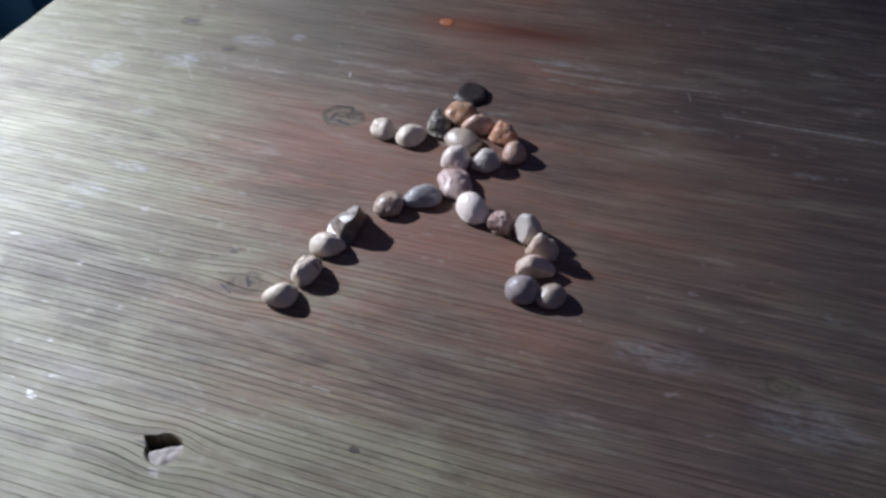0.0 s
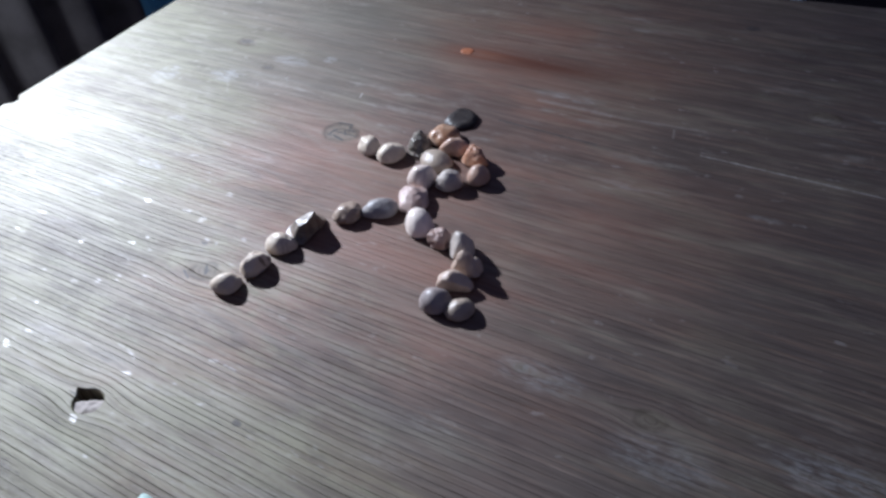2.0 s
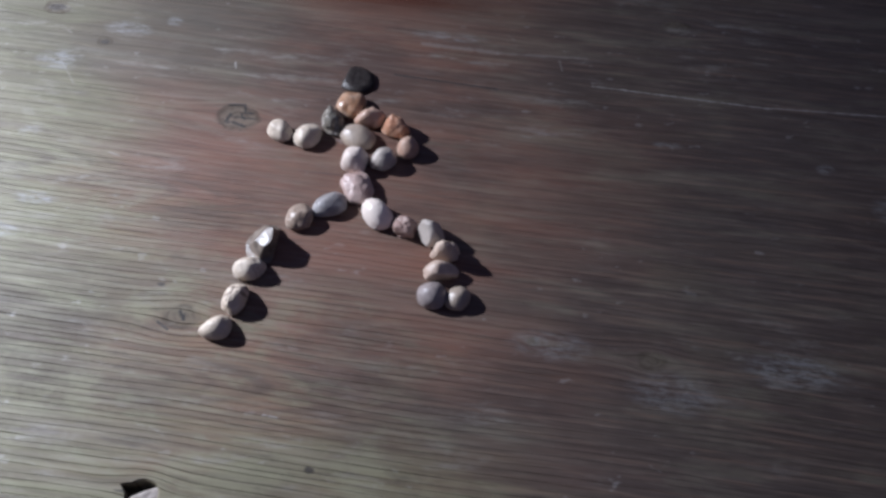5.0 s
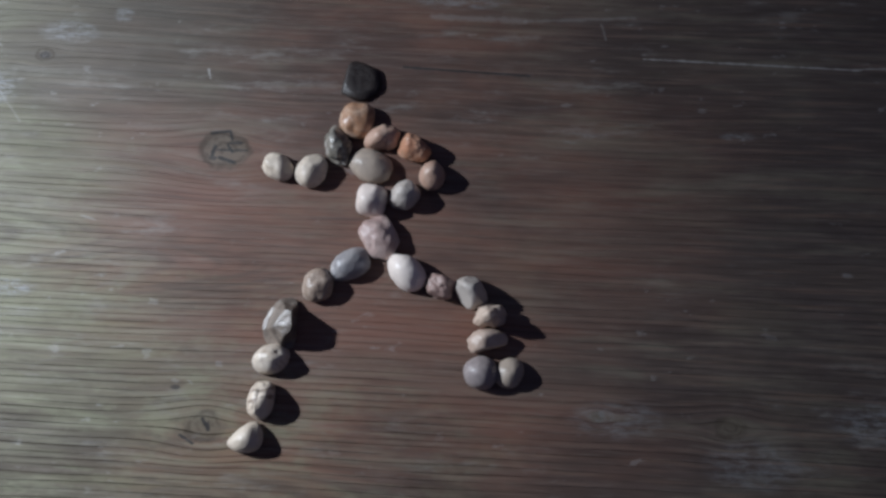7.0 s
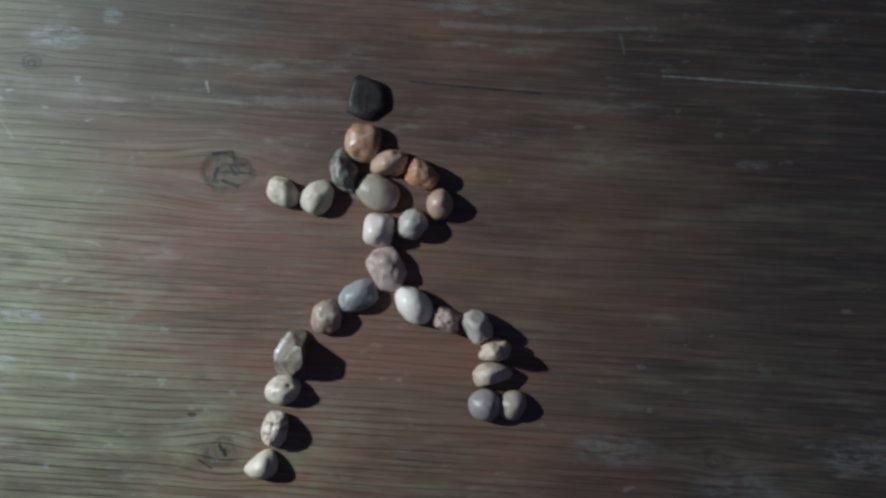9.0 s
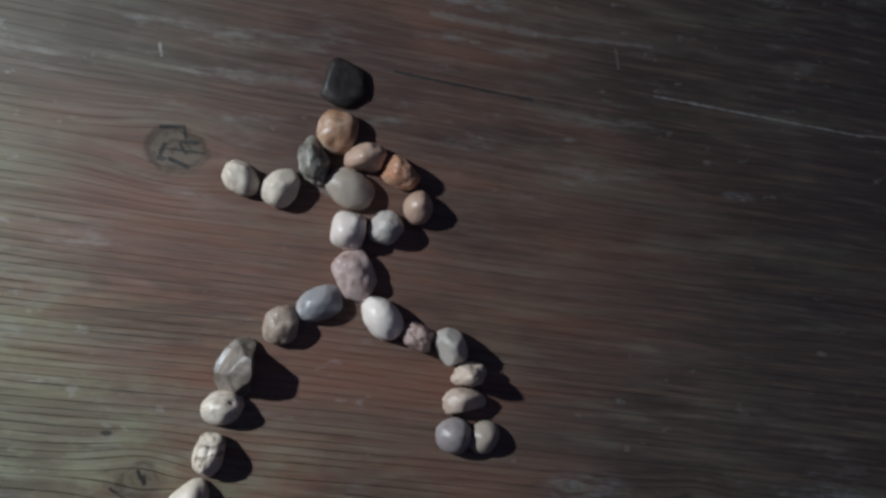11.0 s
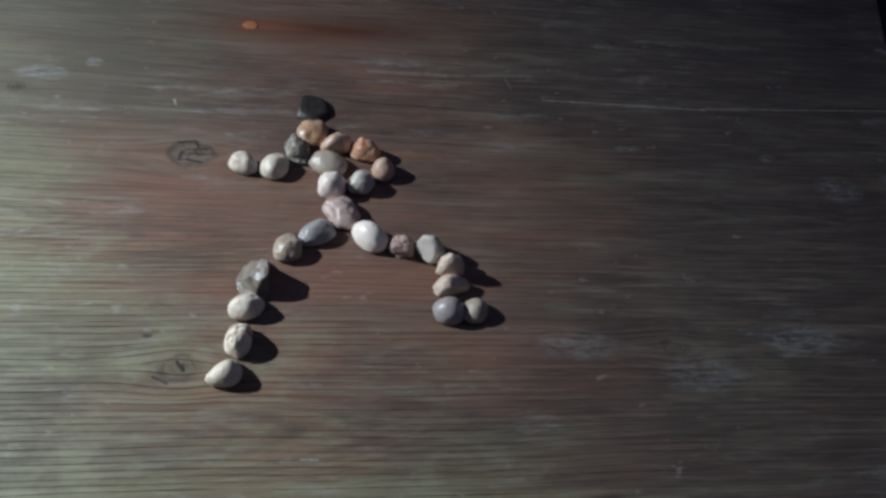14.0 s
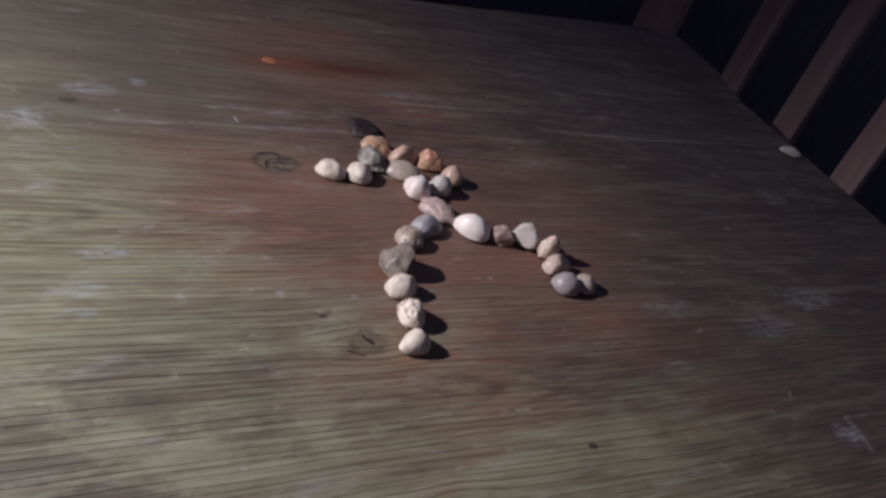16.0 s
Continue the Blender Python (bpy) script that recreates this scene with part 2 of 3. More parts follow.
    # flecks, glints of worn varnish painted pale; scuffs and scratches
    fleck = n.math("MULTIPLY", n.span(n.noise(n.scaled(co, 60, 120, 1), 1.0, 3), 0.655, 0.715), n.span(n.noise(co, 8, 3), 0.43, 0.60))
    scuff = n.math("MULTIPLY", n.span(n.noise(n.scaled(co, 20, 75, 1, (7, 2, 0)), 1.0, 6, 0.72), 0.52, 0.74), n.math("MAXIMUM", n.math("MULTIPLY", worn_lit_end, 0.75), n.span(n.noise(n.scaled(co, 1, 1.6, 1), 6, 3), 0.44, 0.64)))
    colour = n.mix(n.math("MULTIPLY", scuff, 0.6), colour, (0.27, 0.255, 0.23))
    colour = n.mix(n.math("MULTIPLY", fleck, 0.22), colour, (0.45, 0.44, 0.42))
    rub = n.noise(co, 140, 4, 0.7)
    for x0, y0, x1, y1, wide, strength in SCRATCHES:
        d = n.math("ADD", n.math("DIVIDE", line(x0, y0, x1, y1), wide), n.math("MULTIPLY", n.math("SUBTRACT", rub, 0.5), 2.6))
        colour = n.mix(n.span(d, 0.1, 0.9, strength, 0.0), colour, (0.34, 0.325, 0.30))
    wisp = n.noise(n.scaled(grain, 70, 260, 1, (1.7, 3.3, 0)), 1.0, 5, 0.75)
    rubbed = None
    for sx, sy, rx, ry, strength in SCUFFS:
        d = n.math("MULTIPLY", n.span(oval(sx, sy, rx, ry), 0.1, 1.3, 1.0, 0.0), strength)
        rubbed = d if rubbed is None else n.math("MAXIMUM", rubbed, d)
    rubbed = n.math("MULTIPLY", rubbed, n.span(wisp, 0.40, 0.64))
    colour = n.mix(n.math("MULTIPLY", rubbed, 0.8), colour, (0.30, 0.31, 0.315))
    # a rusty stain beside the orange spot
    stain = n.math("EXPONENT", n.math("MULTIPLY", oval(0.015, 0.272, 0.11, 0.018), -1.0))
    stain = n.math("MULTIPLY", stain, n.span(streak, 0.3, 0.6, 0.55, 0.95))
    colour = n.mix(stain, colour, (0.078, 0.025, 0.014))
    ooze = n.math("EXPONENT", n.math("MULTIPLY", oval(-0.040, 0.273, 0.034, 0.011), -1.0))
    colour = n.mix(n.math("MULTIPLY", ooze, n.span(streak, 0.3, 0.6, 0.45, 0.80)), colour, (0.150, 0.050, 0.022))
    height = n.math("SUBTRACT", n.math("ADD", n.math("MULTIPLY", streak, 0.35), n.math("MULTIPLY", fine, 0.22)), n.math("MULTIPLY", furrow, 0.45))
    rough = n.math("ADD", n.span(cloud, 0.3, 0.7, 0.60, 0.72), n.math("MULTIPLY", furrow, 0.25))
    rough = n.math("SUBTRACT", rough, n.math("MULTIPLY", fleck, 0.3))
    n.bsdf.inputs["IOR"].default_value = 1.62
    worn = n.noise(n.scaled(grain, 9, 210, 1, (5.2, 1.1, 0)), 1.0, 5, 0.68)
    coat = n.span(n.math("ADD", n.math("MULTIPLY", worn, 0.6), n.math("MULTIPLY", pale, 0.4)), 0.36, 0.64, 0.12, 0.74)
    coat = n.math("MULTIPLY", coat, n.math("SUBTRACT", 1.0, n.math("MAXIMUM", n.math("MULTIPLY", dark, 0.8), n.math("MULTIPLY", stain, 0.85))))
    thin = n.math("SUBTRACT", 1.0, n.math("MULTIPLY", worn_lit_end, 0.45))
    coat = n.math("MAXIMUM", n.math("MULTIPLY", coat, n.span(band, 0.36, 0.58, 0.55, 1.08)), n.math("MULTIPLY", fleck, 0.6))
    n.put(n.bsdf.inputs["Coat Weight"], n.math("MULTIPLY", n.math("MULTIPLY", coat, thin), n.math("SUBTRACT", 1.0, furrow)))
    n.put(n.bsdf.inputs["Coat Roughness"], n.math("SUBTRACT", 0.62, n.math("MULTIPLY", n.math("MAXIMUM", fleck, rubbed), 0.20)))
    n.put(n.bsdf.inputs["Specular IOR Level"], n.math("MULTIPLY", n.math("SUBTRACT", 1.0, n.math("MULTIPLY", n.math("MAXIMUM", furrow, n.math("MAXIMUM", n.math("MULTIPLY", dark, 0.8), n.math("MULTIPLY", stain, 0.7))), 0.9)), n.math("MULTIPLY", n.math("ADD", n.math("MULTIPLY", thin, 0.5), 0.5), 0.40)))
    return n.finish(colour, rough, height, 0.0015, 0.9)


def plain_wood(name, dark, light, rough=0.55):
    n = Nodes(name)
    co = n.coords()
    streak = n.noise(n.scaled(co, 60, 60, 3), 1.0, 5)
    cloud = n.noise(co, 6, 4)
    colour = n.mix(n.span(streak, 0.3, 0.7), dark, light)
    colour = n.mix(n.span(cloud, 0.5, 0.8, 0, 0.5), colour, dark)
    return n.finish(colour, rough, streak, 0.001, 0.6)


def stone_material(name, main, second, spot, rough=0.46, scale=70.0, spots=0.35, veins=0.0):
    """Water-worn stone: two clouded colours, fine speckle, some darker spots or veins."""
    n = Nodes(name)
    co = n.coords()
    cloud = n.noise(co, scale, 4, 0.55, 0.6)
    speck = n.noise(co, scale * 9, 3, 0.7)
    mottle = n.noise(co, scale * 2.6, 5, 0.65)
    main, second = [tuple(c * k for c, k in zip(colour, (1.08, 1.00, 0.92))) for colour in (main, second)]
    colour = n.mix(n.span(cloud, 0.36, 0.64), main, second)
    colour = n.mix(n.span(mottle, 0.54, 0.72, 0.0, spots), colour, spot)
    colour = n.mix(n.span(speck, 0.58, 0.75, 0.0, 0.30), colour, spot)
    if veins:
        band = n.math("ABSOLUTE", n.math("SUBTRACT", n.noise(n.scaled(co, 1, 1, 2.2), scale * 0.8, 3, 0.5, 0.8), 0.5))
        colour = n.mix(n.span(band, 0.0, 0.03, veins, 0.0), colour, spot)
    height = n.math("ADD", n.math("MULTIPLY", mottle, 0.7), n.math("MULTIPLY", speck, 0.3))
    return n.finish(colour, n.span(mottle, 0.3, 0.7, rough - 0.10, rough + 0.12), height, 0.0011, 0.55)


def cloth(name, main, second):
    n = Nodes(name)
    co = n.coords()
    weave = n.noise(n.scaled(co, 300, 300, 300), 1.0, 2)
    cloud = n.noise(co, 8, 4)
    return n.finish(n.mix(n.span(cloud, 0.35, 0.65), main, second), 0.85, weave, 0.0006, 0.5)


WOOD_TOP = tabletop_wood()
WOOD_DARK = plain_wood("dark_table_wood", (0.045, 0.028, 0.019), (0.10, 0.064, 0.044))
WOOD_PALE = plain_wood("torn_pale_wood", (0.15, 0.125, 0.107), (0.30, 0.265, 0.235), 0.7)
WOOD_RAIL = plain_wood("reddish_rail_wood", (0.26, 0.165, 0.15), (0.38, 0.255, 0.24))
WOOD_FLOOR = plain_wood("floor_wood", (0.020, 0.015, 0.013), (0.045, 0.034, 0.028), 0.7)
BLUE_PAINT = plain_wood("pale_blue_paint", (0.62, 0.74, 0.82), (0.72, 0.82, 0.88), 0.5)
WALL_PAINT = plain_wood("dark_wall_paint", (0.13, 0.118, 0.145), (0.18, 0.165, 0.20), 0.7)
TEAL = cloth("teal_cloth", (0.16, 0.48, 0.66), (0.22, 0.56, 0.74))
DARK_CLOTH = cloth("dark_brown_cloth", (0.07, 0.064, 0.062), (0.12, 0.11, 0.11))


# ---- mesh helpers ----
def mesh_object(name, bm, material, smooth=False):
    me = bpy.data.meshes.new(name)
    bmesh.ops.recalc_face_normals(bm, faces=bm.faces)
    bm.to_mesh(me)
    bm.free()
    me.materials.append(material)
    if smooth:
        me.shade_smooth()
    return new(name, me)


def part(name, bm, material, parent, label="", smooth=False):
    ob = mesh_object(name, bm, material, smooth)
    ob.parent = parent
    if label:
        tagged(ob, label)
    return ob


def box(x0, x1, y0, y1, z0, z1, bevel=0.003):
    bm = bmesh.new()
    bmesh.ops.create_cube(bm, size=1.0)
    bmesh.ops.scale(bm, vec=(x1 - x0, y1 - y0, z1 - z0), verts=bm.verts)
    bmesh.ops.translate(bm, vec=((x0 + x1) / 2, (y0 + y1) / 2, (z0 + z1) / 2), verts=bm.verts)
    if bevel:
        bmesh.ops.bevel(bm, geom=bm.edges[:], offset=bevel, segments=2, affect="EDGES", profile=0.5)
    return bm


# ---- setting ----
for i in range(30):
    if i == 0:
        floor = tagged(mesh_object("floor", box(-3.0, 3.0, -3.0, 3.0, -0.10, -0.022, 0), WOOD_FLOOR), "dark wooden board floor below the table", "floor", kind="structure")
    plank = part("plank", box(-3.0, 3.0, -3.0 + 0.2 * i + 0.003, -2.8 + 0.2 * i - 0.003, -0.022, 0.0, 0.002), WOOD_FLOOR, floor)
# walls added to close the dark surroundings, low enough to let dusk light in
for name, dims in (("wall_east", (2.4, 2.5, -3, 3, 0, 1.3)), ("wall_north", (-3, 2.4, 2.4, 2.5, 0, 1.3)), ("wall_west", (-2.5, -2.4, -3, 2.4, 0, 1.3))):
    tagged(mesh_object(name, box(*dims, 0), WALL_PAINT), "dark bluish-grey wall added to close the gloom round the table", "wall", kind="structure")

# ---- table ----
table = tagged(new("table"), "old varnished wooden table with open grain, knots and scuffs", "table")
table.location = (0, 0, 0)


def tabletop(thick=0.024):
    """The board: an uneven quadrangle with a nick in its edge and a knot hole through it."""
    corners = [(-0.515, -0.50), (0.600, -0.50), (0.640, 0.140), (0.650, 0.290), (0.688, 0.385), (0.698, 0.488), (0.684, 0.507), (0.610, 0.508), (-0.452, 0.432)]
    outline = []
    for i, a in enumerate(corners):
        b = corners[(i + 1) % len(corners)]
        steps = max(2, int(math.dist(a, b) / 0.006))
        for k in range(steps):
            f = k / steps
            px, py = a[0] + (b[0] - a[0]) * f, a[1] + (b[1] - a[1]) * f
            j = 0.0011 * noise.noise((px * 40, py * 40, 3.0))
            outline.append((px + j, py + j))
    nicked = []
    for px, py in outline:
        if px < -0.44 and abs(py - 0.031) < 0.008:
            px += 0.007 + 0.003 * noise.noise((py * 300, 1.0, 0.0))
        nicked.append((px, py))
    hole = []
    for k in range(36):
        a = 2 * math.pi * k / 36
        r = 1 + 0.10 * noise.noise((math.cos(a) * 1.4, math.sin(a) * 1.4, 7.0)) + (0.45 if k == 16 else 0.18 if k in (15, 17) else 0)
        hole.append((-0.091 + 0.0108 * r * math.cos(a), -0.234 + 0.0102 * r * math.sin(a)))
    bm = bmesh.new()
    lip = 0.0022
    loops = []
    for pts, z, grow in ((nicked, TOP - thick, 0.0), (nicked, TOP - lip, 0.0), (nicked, TOP, -lip), (hole, TOP - thick, 0.0), (hole, TOP - 0.001, 0.0), (hole, TOP, 0.001)):
        cx, cy = sum(p[0] for p in pts) / len(pts), sum(p[1] for p in pts) / len(pts)
        loop = []
        for px, py in pts:
            d = math.hypot(px - cx, py - cy)
            loop.append(bm.verts.new((px + (px - cx) / d * grow, py + (py - cy) / d * grow, z)))
        loops.append(loop)
    for a, b in ((0, 1), (1, 2), (3, 4), (4, 5)):
        n = len(loops[a])
        for i in range(n):
            bm.faces.new((loops[a][i], loops[a][(i + 1) % n], loops[b][(i + 1) % n], loops[b][i]))
    for outer, inner in ((2, 5), (0, 3)):
        edges = []
        for k in (outer, inner):
            n = len(loops[k])
            for i in range(n):
                e = bm.edges.get((loops[k][i], loops[k][(i + 1) % n]))
                edges.append(e)
        bmesh.ops.triangle_fill(bm, use_beauty=True, edges=edges)
    return bm


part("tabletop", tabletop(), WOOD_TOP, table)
# splintered second layer showing inside the knot hole
bm = bmesh.new()
bmesh.ops.create_grid(bm, x_segments=14, y_segments=14, size=0.5)
for v in bm.verts:
    u, w = v.co.x, v.co.y
    v.co = (-0.0885 + u * 0.024, -0.2385 + w * 0.022, TOP - 0.0022 + 0.0014 * noise.noise((u * 6, w * 4, 2.0)) - 0.050 * max(0, 0.8 * w - 0.45 * u - 0.28))
part("inner_layer", bm, WOOD_PALE, table, "pale splintered wood inside the knot hole", True)
part("apron", box(-0.44, 0.56, -0.45, -0.43, 0.62, 0.725), WOOD_DARK, table)
part("apron", box(-0.44, 0.60, 0.36, 0.38, 0.62, 0.725), WOOD_DARK, table)
part("apron", box(-0.44, -0.42, -0.43, 0.36, 0.62, 0.725), WOOD_DARK, table)
part("apron", box(0.56, 0.58, -0.43, 0.36, 0.62, 0.725), WOOD_DARK, table)
for lx, ly in ((-0.41, -0.42), (0.53, -0.42), (-0.41, 0.35), (0.55, 0.35)):
    part("leg", box(lx - 0.03, lx + 0.03, ly - 0.03, ly + 0.03, 0.0, 0.7255, 0.004), WOOD_DARK, table)

# ---- balustrade beyond the table's end ----
balustrade = tagged(new("balustrade"), "reddish-brown wooden balustrade with slim upright balusters and a corner post", "balustrade")
part("post", box(0.812, 0.835, 0.618, 0.712, 0.0, 1.16, 0.004), WOOD_RAIL, balustrade)
for i in range(8):
    cy = 0.525 - 0.147 * i
    part("baluster", box(0.915, 0.933, cy - 0.024, cy + 0.024, 0.06, 1.10, 0.003), WOOD_RAIL, balustrade)
part("handrail", box(0.88, 0.97, -0.60, 0.72, 1.10, 1.15, 0.008), WOOD_RAIL, balustrade)
part("bottom_rail", box(0.895, 0.955, -0.60, 0.72, 0.03, 0.075, 0.004), WOOD_RAIL, balustrade)


# ---- pebbles ----
DOME, BELLY = 1.42, 0.38  # the stones are widest low down and domed above


def pebble(label, x, y, a, b, c, turn, material, seed, lumps=0.07, square=2.0, taper=0.0, bend=0.0, cuts=(), tip=0.0, dents=(), name="pebble", category="pebble", group="pebbles laid out as a running stick figure"):
    """A stone of half-lengths a, b, c millimetres, turned about z, lying on the table."""
    bm = bmesh.new()
    bmesh.ops.create_icosphere(bm, subdivisions=5 if dents else 4, radius=1.0)
    hollows = [(Matrix.Rotation(radians(-turn), 3, "Z") @ Vector(h[:3]).normalized(), h[3], h[4]) for h in dents]
    for v in bm.verts:
        d = v.co.normalized()
        crest = 1.76 if d.z > 0 else 2.3  # the upper half is ridged, the lower one full
        r = ((abs(d.x) ** square + abs(d.y) ** square) ** (crest / square) + abs(d.z) ** crest) ** (-1 / crest)
        r *= 1 + 1.7 * lumps * noise.noise(d * 1.25 + Vector((seed * 3.7, seed * 1.3, 0))) + 0.7 * lumps * noise.noise(d * 2.7 + Vector((0, seed, 9.0))) + 0.012 * noise.noise(d * 7.0 + Vector((seed, 0, 3.0)))
        for way, wide, deep in hollows:
            r *= 1 - deep * math.exp(-((d - way).length / wide) ** 2)
        p = d * r
        for nx, ny, nz, dist in cuts:
            n = Vector((nx, ny, nz)).normalized()
            over = p.dot(n) - dist
            if over > 0:
                p -= n * over * 0.93
        if cuts:
            p *= 1 + 0.035 * noise.noise(p * 4.0 + Vector((seed, 2, 5)))
        p.y *= 1 - taper * p.x
        p.z *= 1 - 0.5 * taper * p.x
        p.y += bend * (p.x * p.x - 0.4)
        v.co = (p.x * a / 1000, p.y * b / 1000, p.z * c * (DOME if p.z > 0 else BELLY) / 1000)
    if tip:
        bmesh.ops.rotate(bm, cent=(0, 0, 0), matrix=Matrix.Rotation(radians(tip), 3, "Y"), verts=bm.verts)
    low = min(v.co.z for v in bm.verts)
    for v in bm.verts:
        v.co.z = max(v.co.z - low, 0.0) - 0.0003
    ob = mesh_object(name, bm, material, True)
    ob.matrix_basis = Matrix.Translation((x, y, TOP)) @ Matrix.Rotation(radians(turn), 4, "Z")
    return tagged(ob, label, category, group)


CREAM = stone_material("cream_stone", (0.47, 0.43, 0.37), (0.58, 0.54, 0.48), (0.30, 0.24, 0.18))
CREAM_SPOT = stone_material("cream_stone_with_brown_spots", (0.56, 0.53, 0.48), (0.50, 0.45, 0.38), (0.22, 0.14, 0.09), 0.42, 60, 0.55, 0.5)
CRACKED = stone_material("cracked_cream_stone", (0.54, 0.49, 0.42), (0.60, 0.56, 0.50), (0.16, 0.11, 0.08), 0.48, 45, 0.25, 0.9)
WHITE = stone_material("white_quartz", (0.70, 0.66, 0.635), (0.77, 0.735, 0.71), (0.50, 0.42, 0.40), 0.35, 60, 0.25)
WHITE_WARM = stone_material("off_white_stone", (0.60, 0.55, 0.52), (0.68, 0.64, 0.62), (0.44, 0.34, 0.30), 0.36, 55, 0.35)
TAN = stone_material("tan_stone", (0.42, 0.34, 0.29), (0.50, 0.43, 0.38), (0.28, 0.19, 0.14))
AMBER = stone_material("amber_stone", (0.34, 0.195, 0.115), (0.48, 0.37, 0.29), (0.20, 0.10, 0.055), 0.32, 55, 0.5, 0.4)
ORANGE = stone_material("orange_stone", (0.41, 0.215, 0.135), (0.47, 0.31, 0.225), (0.25, 0.11, 0.06), 0.40, 80, 0.55)
KNEE = stone_material("pinkish_cream_stone", (0.48, 0.40, 0.34), (0.54, 0.47, 0.41), (0.26, 0.15, 0.10), 0.45, 70, 0.45)
SALMON = stone_material("pinkish_tan_stone", (0.42, 0.29, 0.23), (0.46, 0.36, 0.30), (0.25, 0.15, 0.10), 0.40, 60, 0.4)
PINK = stone_material("pinkish_mauve_stone", (0.36, 0.27, 0.26), (0.47, 0.39, 0.37), (0.20, 0.13, 0.12), 0.42, 75, 0.5)
DULL_PINK = stone_material("dull_pink_stone", (0.26, 0.185, 0.17), (0.34, 0.26, 0.24), (0.15, 0.10, 0.09), 0.48, 75, 0.5)
GREY = stone_material("grey_stone", (0.39, 0.375, 0.36), (0.50, 0.48, 0.455), (0.25, 0.22, 0.20))
BLUE = stone_material("blue_grey_stone", (0.215, 0.22, 0.24), (0.34, 0.34, 0.35), (0.12, 0.12, 0.135), 0.40, 50, 0.35)
MAUVE = stone_material("mauve_grey_stone", (0.245, 0.225, 0.235), (0.32, 0.295, 0.295), (0.17, 0.145, 0.145), 0.36, 60, 0.25)
OLIVE = stone_material("grey_beige_stone", (0.32, 0.285, 0.25), (0.38, 0.335, 0.285), (0.23, 0.175, 0.13), 0.40, 60, 0.3)
DARK = stone_material("mottled_dark_stone", (0.10, 0.10, 0.088), (0.27, 0.26, 0.235), (0.52, 0.51, 0.49), 0.30, 75, 0.55)
BLACK = stone_material("blackish_brown_stone", (0.016, 0.012, 0.011), (0.024, 0.019, 0.017), (0.045, 0.035, 0.032), 0.50, 80, 0.3)
FLINT = stone_material("dark_flint", (0.095, 0.082, 0.072), (0.205, 0.180, 0.158), (0.40, 0.36, 0.32), 0.34, 60, 0.40)
RUSSET = stone_material("brown_speckled_stone", (0.25, 0.20, 0.165), (0.36, 0.31, 0.27), (0.20, 0.11, 0.06), 0.36, 70, 0.6)
TEAL_STONE = stone_material("pale_teal_stone", (0.25, 0.39, 0.39), (0.33, 0.46, 0.45), (0.12, 0.20, 0.22), 0.6, 120, 0.5)

pebble("flat blackish-brown angular stone as the figure's head", -0.0010, 0.1565, 16.6, 16.0, 4.3, 81, BLACK, 1, 0.04, 2.2, 0.06, 0, ((0.96, -0.22, 0.05, 0.80), (0.0, 1, 0.1, 0.72), (-0.10, -0.05, 1, 0.66)))
pebble("glossy amber-brown pebble with pale cloudy patches", -0.0020, 0.1230, 14.5, 13.0, 7.5, 90, AMBER, 2, 0.08, 2.4)
pebble("dark mottled grey-green stone with a whitish fleck", -0.0160, 0.1020, 14.7, 9.6, 9, 108, DARK, 3, 0.12, 2.2, 0, 0, ((0.3, 1, 0.5, 0.8),), dents=((0.05, -0.15, 1.0, 0.25, 0.084), (-0.5, 0.6, 0.6, 0.25, 0.072)))
pebble("pale cream oval pebble at the end of the arm", -0.0590, 0.0860, 12.8, 9.6, 7.5, -39, CREAM, 4, 0.08, 2.2, 0.12, 0, ((-0.6, 0.8, 0.3, 0.86), (-0.9, -0.3, 0.2, 0.9)))
pebble("cream and grey egg-shaped pebble", -0.0340, 0.0830, 13.5, 10.6, 8, 51, CREAM, 5, 0.06, 2.1, 0.08, 0, ((0.6, 0.2, 0.9, 0.85),))
pebble("smooth pinkish-tan bean-shaped pebble", 0.0170, 0.1080, 13.3, 9.2, 9, 13, SALMON, 6, 0.1, 2.3, -0.1)
pebble("orange-brown angular pebble with a pitted face", 0.0410, 0.1005, 13.2, 10.0, 9.6, -28, ORANGE, 7, 0.10, 2.4, 0.10, 0, ((0.35, 1, 0.25, 0.72), (1, -0.2, 0.3, 0.86), (-1, 0.1, 0.5, 0.85)), dents=((-0.1, -0.1, 1.0, 0.35, 0.096),))
pebble("large smooth grey-beige oval pebble", 0.0090, 0.0870, 16.6, 12.5, 7.2, -25, OLIVE, 8, 0.04)
pebble("smooth pinkish-tan oval pebble", 0.0538, 0.0790, 11.3, 9.6, 8.5, 82, SALMON, 9, 0.05)
pebble("pale grey rounded pebble with a cream rim", 0.0340, 0.0640, 11.4, 10.3, 9, 61, GREY, 10, 0.07, 2.3, dents=((0.05, -0.05, 1.0, 0.45, 0.048),))
pebble("off-white blocky rounded pebble", 0.0100, 0.0600, 12.2, 11.2, 10, 81, WHITE_WARM, 11, 0.06, 3.0)
pebble("pinkish lumpy long pebble", 0.0168, 0.0320, 16.1, 12.2, 7.6, -60, PINK, 12, 0.12, 2.3, dents=((-0.1, -0.55, 0.8, 0.28, 0.096), (0.75, -0.35, 0.5, 0.35, 0.084), (-0.7, 0.1, 0.5, 0.3, 0.036)))
pebble("smooth blue-grey oval pebble with a dark dimple", -0.0040, 0.0120, 15.4, 10.7, 7, 29, BLUE, 13, 0.05, 2.2, -0.1, dents=((-0.8, -0.15, 0.55, 0.2, 0.084),))
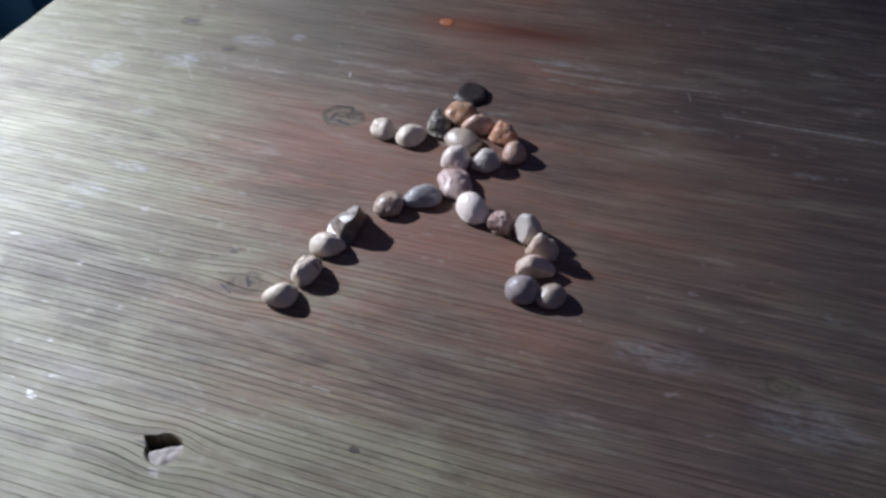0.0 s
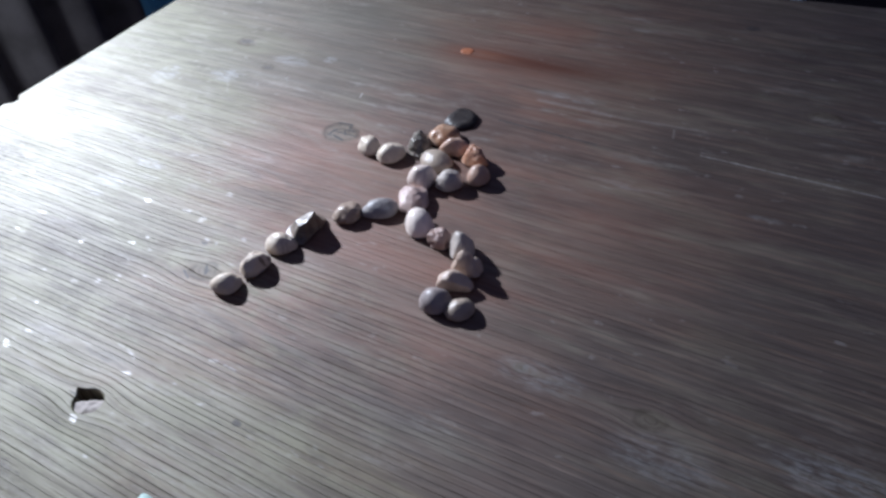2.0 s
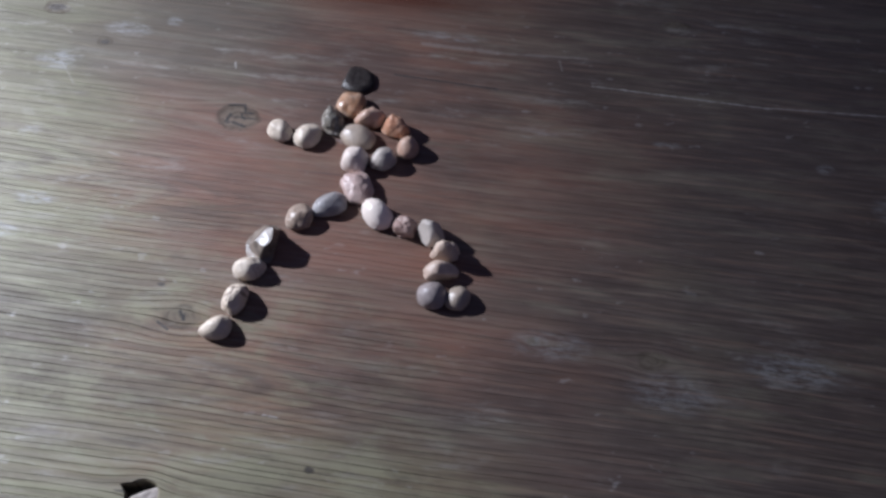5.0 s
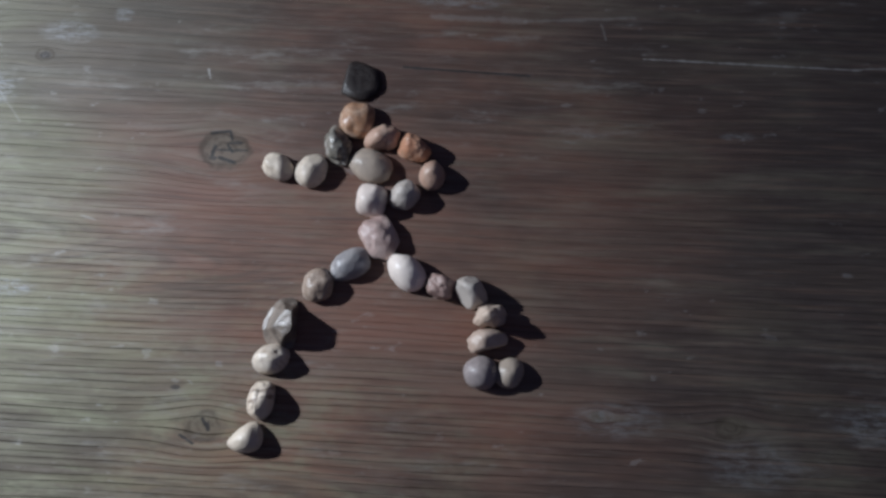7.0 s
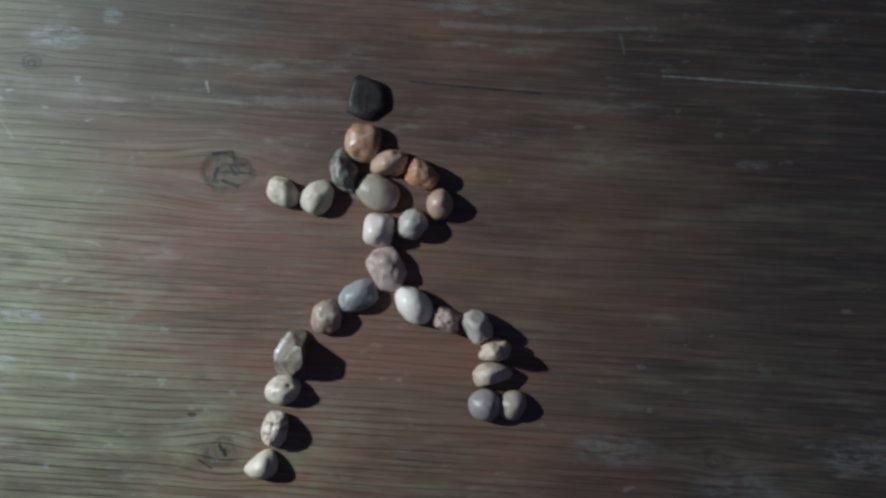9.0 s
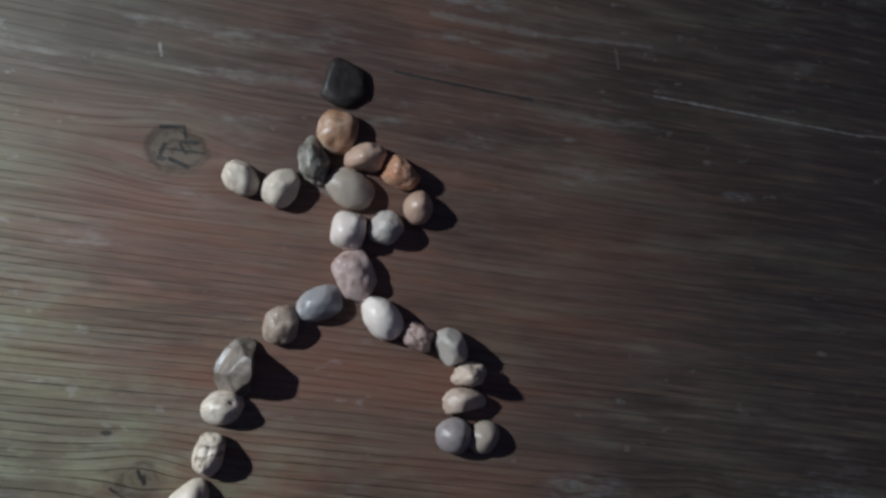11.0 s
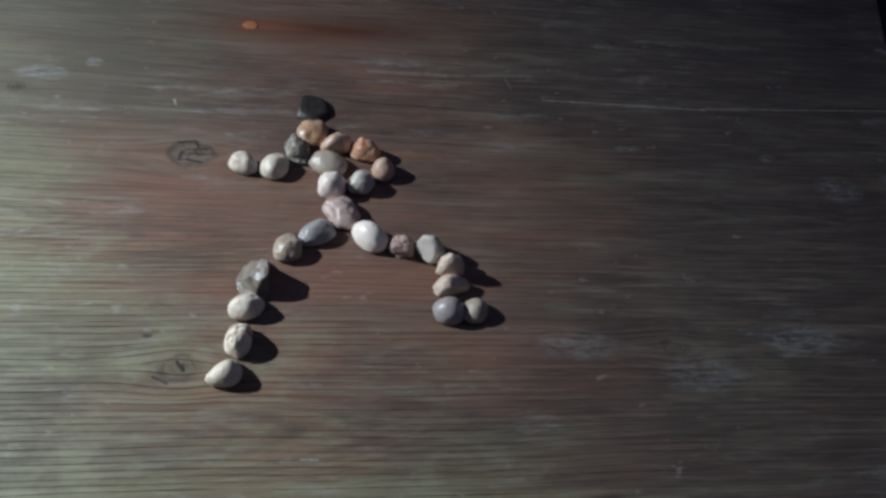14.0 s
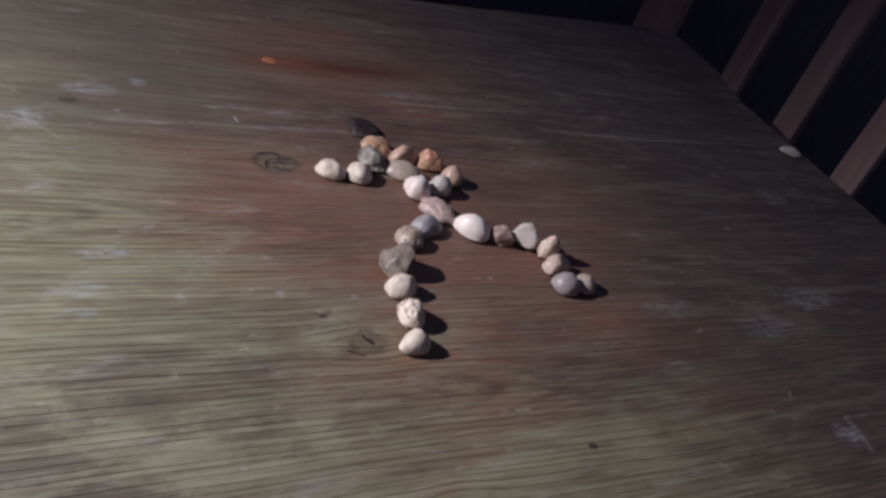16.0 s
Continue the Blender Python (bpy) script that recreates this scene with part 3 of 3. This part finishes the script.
pebble("bright white teardrop-shaped quartz pebble", 0.0360, 0.0070, 16.2, 11.2, 10, -44, WHITE, 14, 0.03, 2.0, -0.12, 0, ((-0.75, 0.65, 0.25, 0.90),))
pebble("small dull pink knobbly pebble", 0.0600, -0.0040, 11.0, 8.1, 8, -24, DULL_PINK, 15, 0.16, dents=((0.1, 0.2, 0.95, 0.3, 0.072),))
pebble("pale grey angular pebble with flat facets", 0.0820, -0.0080, 12.4, 9.8, 11.6, -56, GREY, 16, 0.06, 2.6, 0, 0, ((0.5, 0.6, 0.8, 0.78), (-0.6, 0.5, 0.7, 0.8), (0, -1, 0.6, 0.8)))
pebble("beige lumpy pebble with a brown pit", 0.0950, -0.0250, 11.4, 8.0, 11.3, 15, KNEE, 17, 0.14, dents=((0.55, 0.3, 0.75, 0.3, 0.12), (0.1, 0.9, 0.3, 0.45, 0.09)))
pebble("tan flattened pebble with a sloping face", 0.0930, -0.0420, 14.7, 9.1, 8, 10, TAN, 18, 0.07, 2.2, 0.12, 0, ((0.5, -0.4, 1, 0.75), (0.05, -1, 0.0, 0.62), (0.8, 0.7, 0.2, 0.86), (-0.8, 0.7, 0.2, 0.88)))
pebble("smooth mauve-grey rounded pebble", 0.0880, -0.0640, 12.0, 11.5, 8.5, 0, MAUVE, 19, 0.05)
pebble("grey-beige rounded pebble at the toe", 0.1080, -0.0640, 11.2, 9.6, 6.5, 59, OLIVE, 20, 0.05)
pebble("brown speckled rounded pebble", -0.0260, -0.0030, 12.5, 10.8, 7.5, 61, RUSSET, 21, 0.08, dents=((-0.1, 0.3, 0.9, 0.28, 0.06), (0.3, -0.3, 0.85, 0.25, 0.048)))
pebble("large dark angular flint with chipped faces", -0.0452, -0.0315, 18.0, 17.6, 11.6, 71, FLINT, 22, 0.16, 2.2, 0, 0, ((0.1, 1, 0.75, 0.62), (-0.9, 0.45, 0.6, 0.66), (0.32, -1, 0.06, 0.24), (-0.22, 0.30, 1, 0.66), (0.9, 0.1, 0.4, 0.74), (-0.75, -0.7, 0.3, 0.62), (0.5, 0.8, 0.6, 0.74)), dents=((-0.75, 0.1, 0.6, 0.4, 0.12), (-0.45, -0.6, 0.6, 0.32, 0.108), (-0.3, 0.75, 0.5, 0.3, 0.084)), name="stone", category="stone")
pebble("cream-white rounded pebble with a brown dent", -0.0562, -0.0550, 12.8, 10.3, 8.5, 15, CREAM_SPOT, 23, 0.06, dents=((0.55, 0.35, 0.75, 0.22, 0.132),))
pebble("cream pebble with long dark cracks", -0.0611, -0.0830, 13.2, 8.9, 8.6, 81, CRACKED, 24, 0.06, 2.4, dents=((-0.45, -0.25, 0.85, 0.16, 0.096), (-0.4, -0.5, 0.75, 0.14, 0.084), (0.02, 0.45, 0.9, 0.14, 0.084), (0.0, 0.15, 1.0, 0.13, 0.072)))
pebble("cream kidney-shaped pebble at the figure's heel", -0.0702, -0.1085, 12.4, 9.0, 7.5, 33, CREAM, 25, 0.05, 2.1, -0.22, 0.30)
pebble("small pale grey pebble lying at the table's edge", 0.6110, 0.1540, 15.0, 8.0, 5.5, -35, GREY, 31, 0.06, group="")
pebble("small pale teal almond-shaped pebble", 0.0080, -0.2810, 14.0, 5.6, 3.6, -32, TEAL_STONE, 32, 0.06, 2.0, 0.1, group="")

# ---- orange blob of wax on the board ----
bm = bmesh.new()
bmesh.ops.create_icosphere(bm, subdivisions=3, radius=1.0)
for v in bm.verts:
    k = 1 + 0.15 * noise.noise(v.co * 1.6)
    v.co = (v.co.x * 0.0075 * k, v.co.y * 0.0060 * k, max(v.co.z, -0.05) * 0.0006)
wax = mesh_object("wax_drop", bm, stone_material("orange_wax", (0.27, 0.10, 0.048), (0.33, 0.14, 0.072), (0.30, 0.08, 0.03), 0.45, 120, 0.3), True)
wax.location = (-0.053, 0.274, TOP + 0.0001)
tagged(wax, "flat orange drop of wax stuck to the tabletop", "wax drop")


# ---- hanging cloth beyond the lamp's end of the table ----
def hanging(y0, y1, z0, z1, x, folds, depth, seed):
    bm = bmesh.new()
    cols, rows = 160, 10
    grid = []
    for i in range(cols + 1):
        f = i / cols
        col = []
        for k in range(rows + 1):
            g = k / rows
            wave = math.sin(2 * math.pi * folds * f + 2.2 * noise.noise((f * 4, seed, g * 0.6)))
            col.append(bm.verts.new((x + depth * wave * (1.1 - 0.5 * g) + 0.02 * noise.noise((f * 9, g * 2, seed)), y0 + (y1 - y0) * f, z0 + (z1 - z0) * g)))
        grid.append(col)
    for i in range(cols):
        for k in range(rows):
            bm.faces.new((grid[i][k], grid[i + 1][k], grid[i + 1][k + 1], grid[i][k + 1]))
    return bm


for label, y0, y1, mat, seed in (("dark brown curtain hanging in deep folds", -1.4, 0.92, DARK_CLOTH, 4.0), ("dark teal-blue curtain hanging in folds", 0.90, 2.0, TEAL, 8.0)):
    curtain = mesh_object("curtain", hanging(y0, y1, 0.02, 2.3, -1.35, 14 * (y1 - y0) / 2, 0.035, seed), mat, True)
    curtain.modifiers.new("thickness", "SOLIDIFY").thickness = 0.003
    tagged(curtain, label, "curtain")

# ---- folded trestle leaning behind the table ----
trestle = tagged(new("folded_trestle"), "pale blue painted folded wooden trestle standing behind the table", "trestle")
part("upright", box(0.172, 0.194, 0.73, 0.76, 0.0, 1.0), BLUE_PAINT, trestle)
part("upright", box(0.204, 0.221, 0.73, 0.76, 0.0, 1.0), BLUE_PAINT, trestle)
part("crossbar", box(0.165, 0.228, 0.762, 0.78, 0.25, 0.30), BLUE_PAINT, trestle)
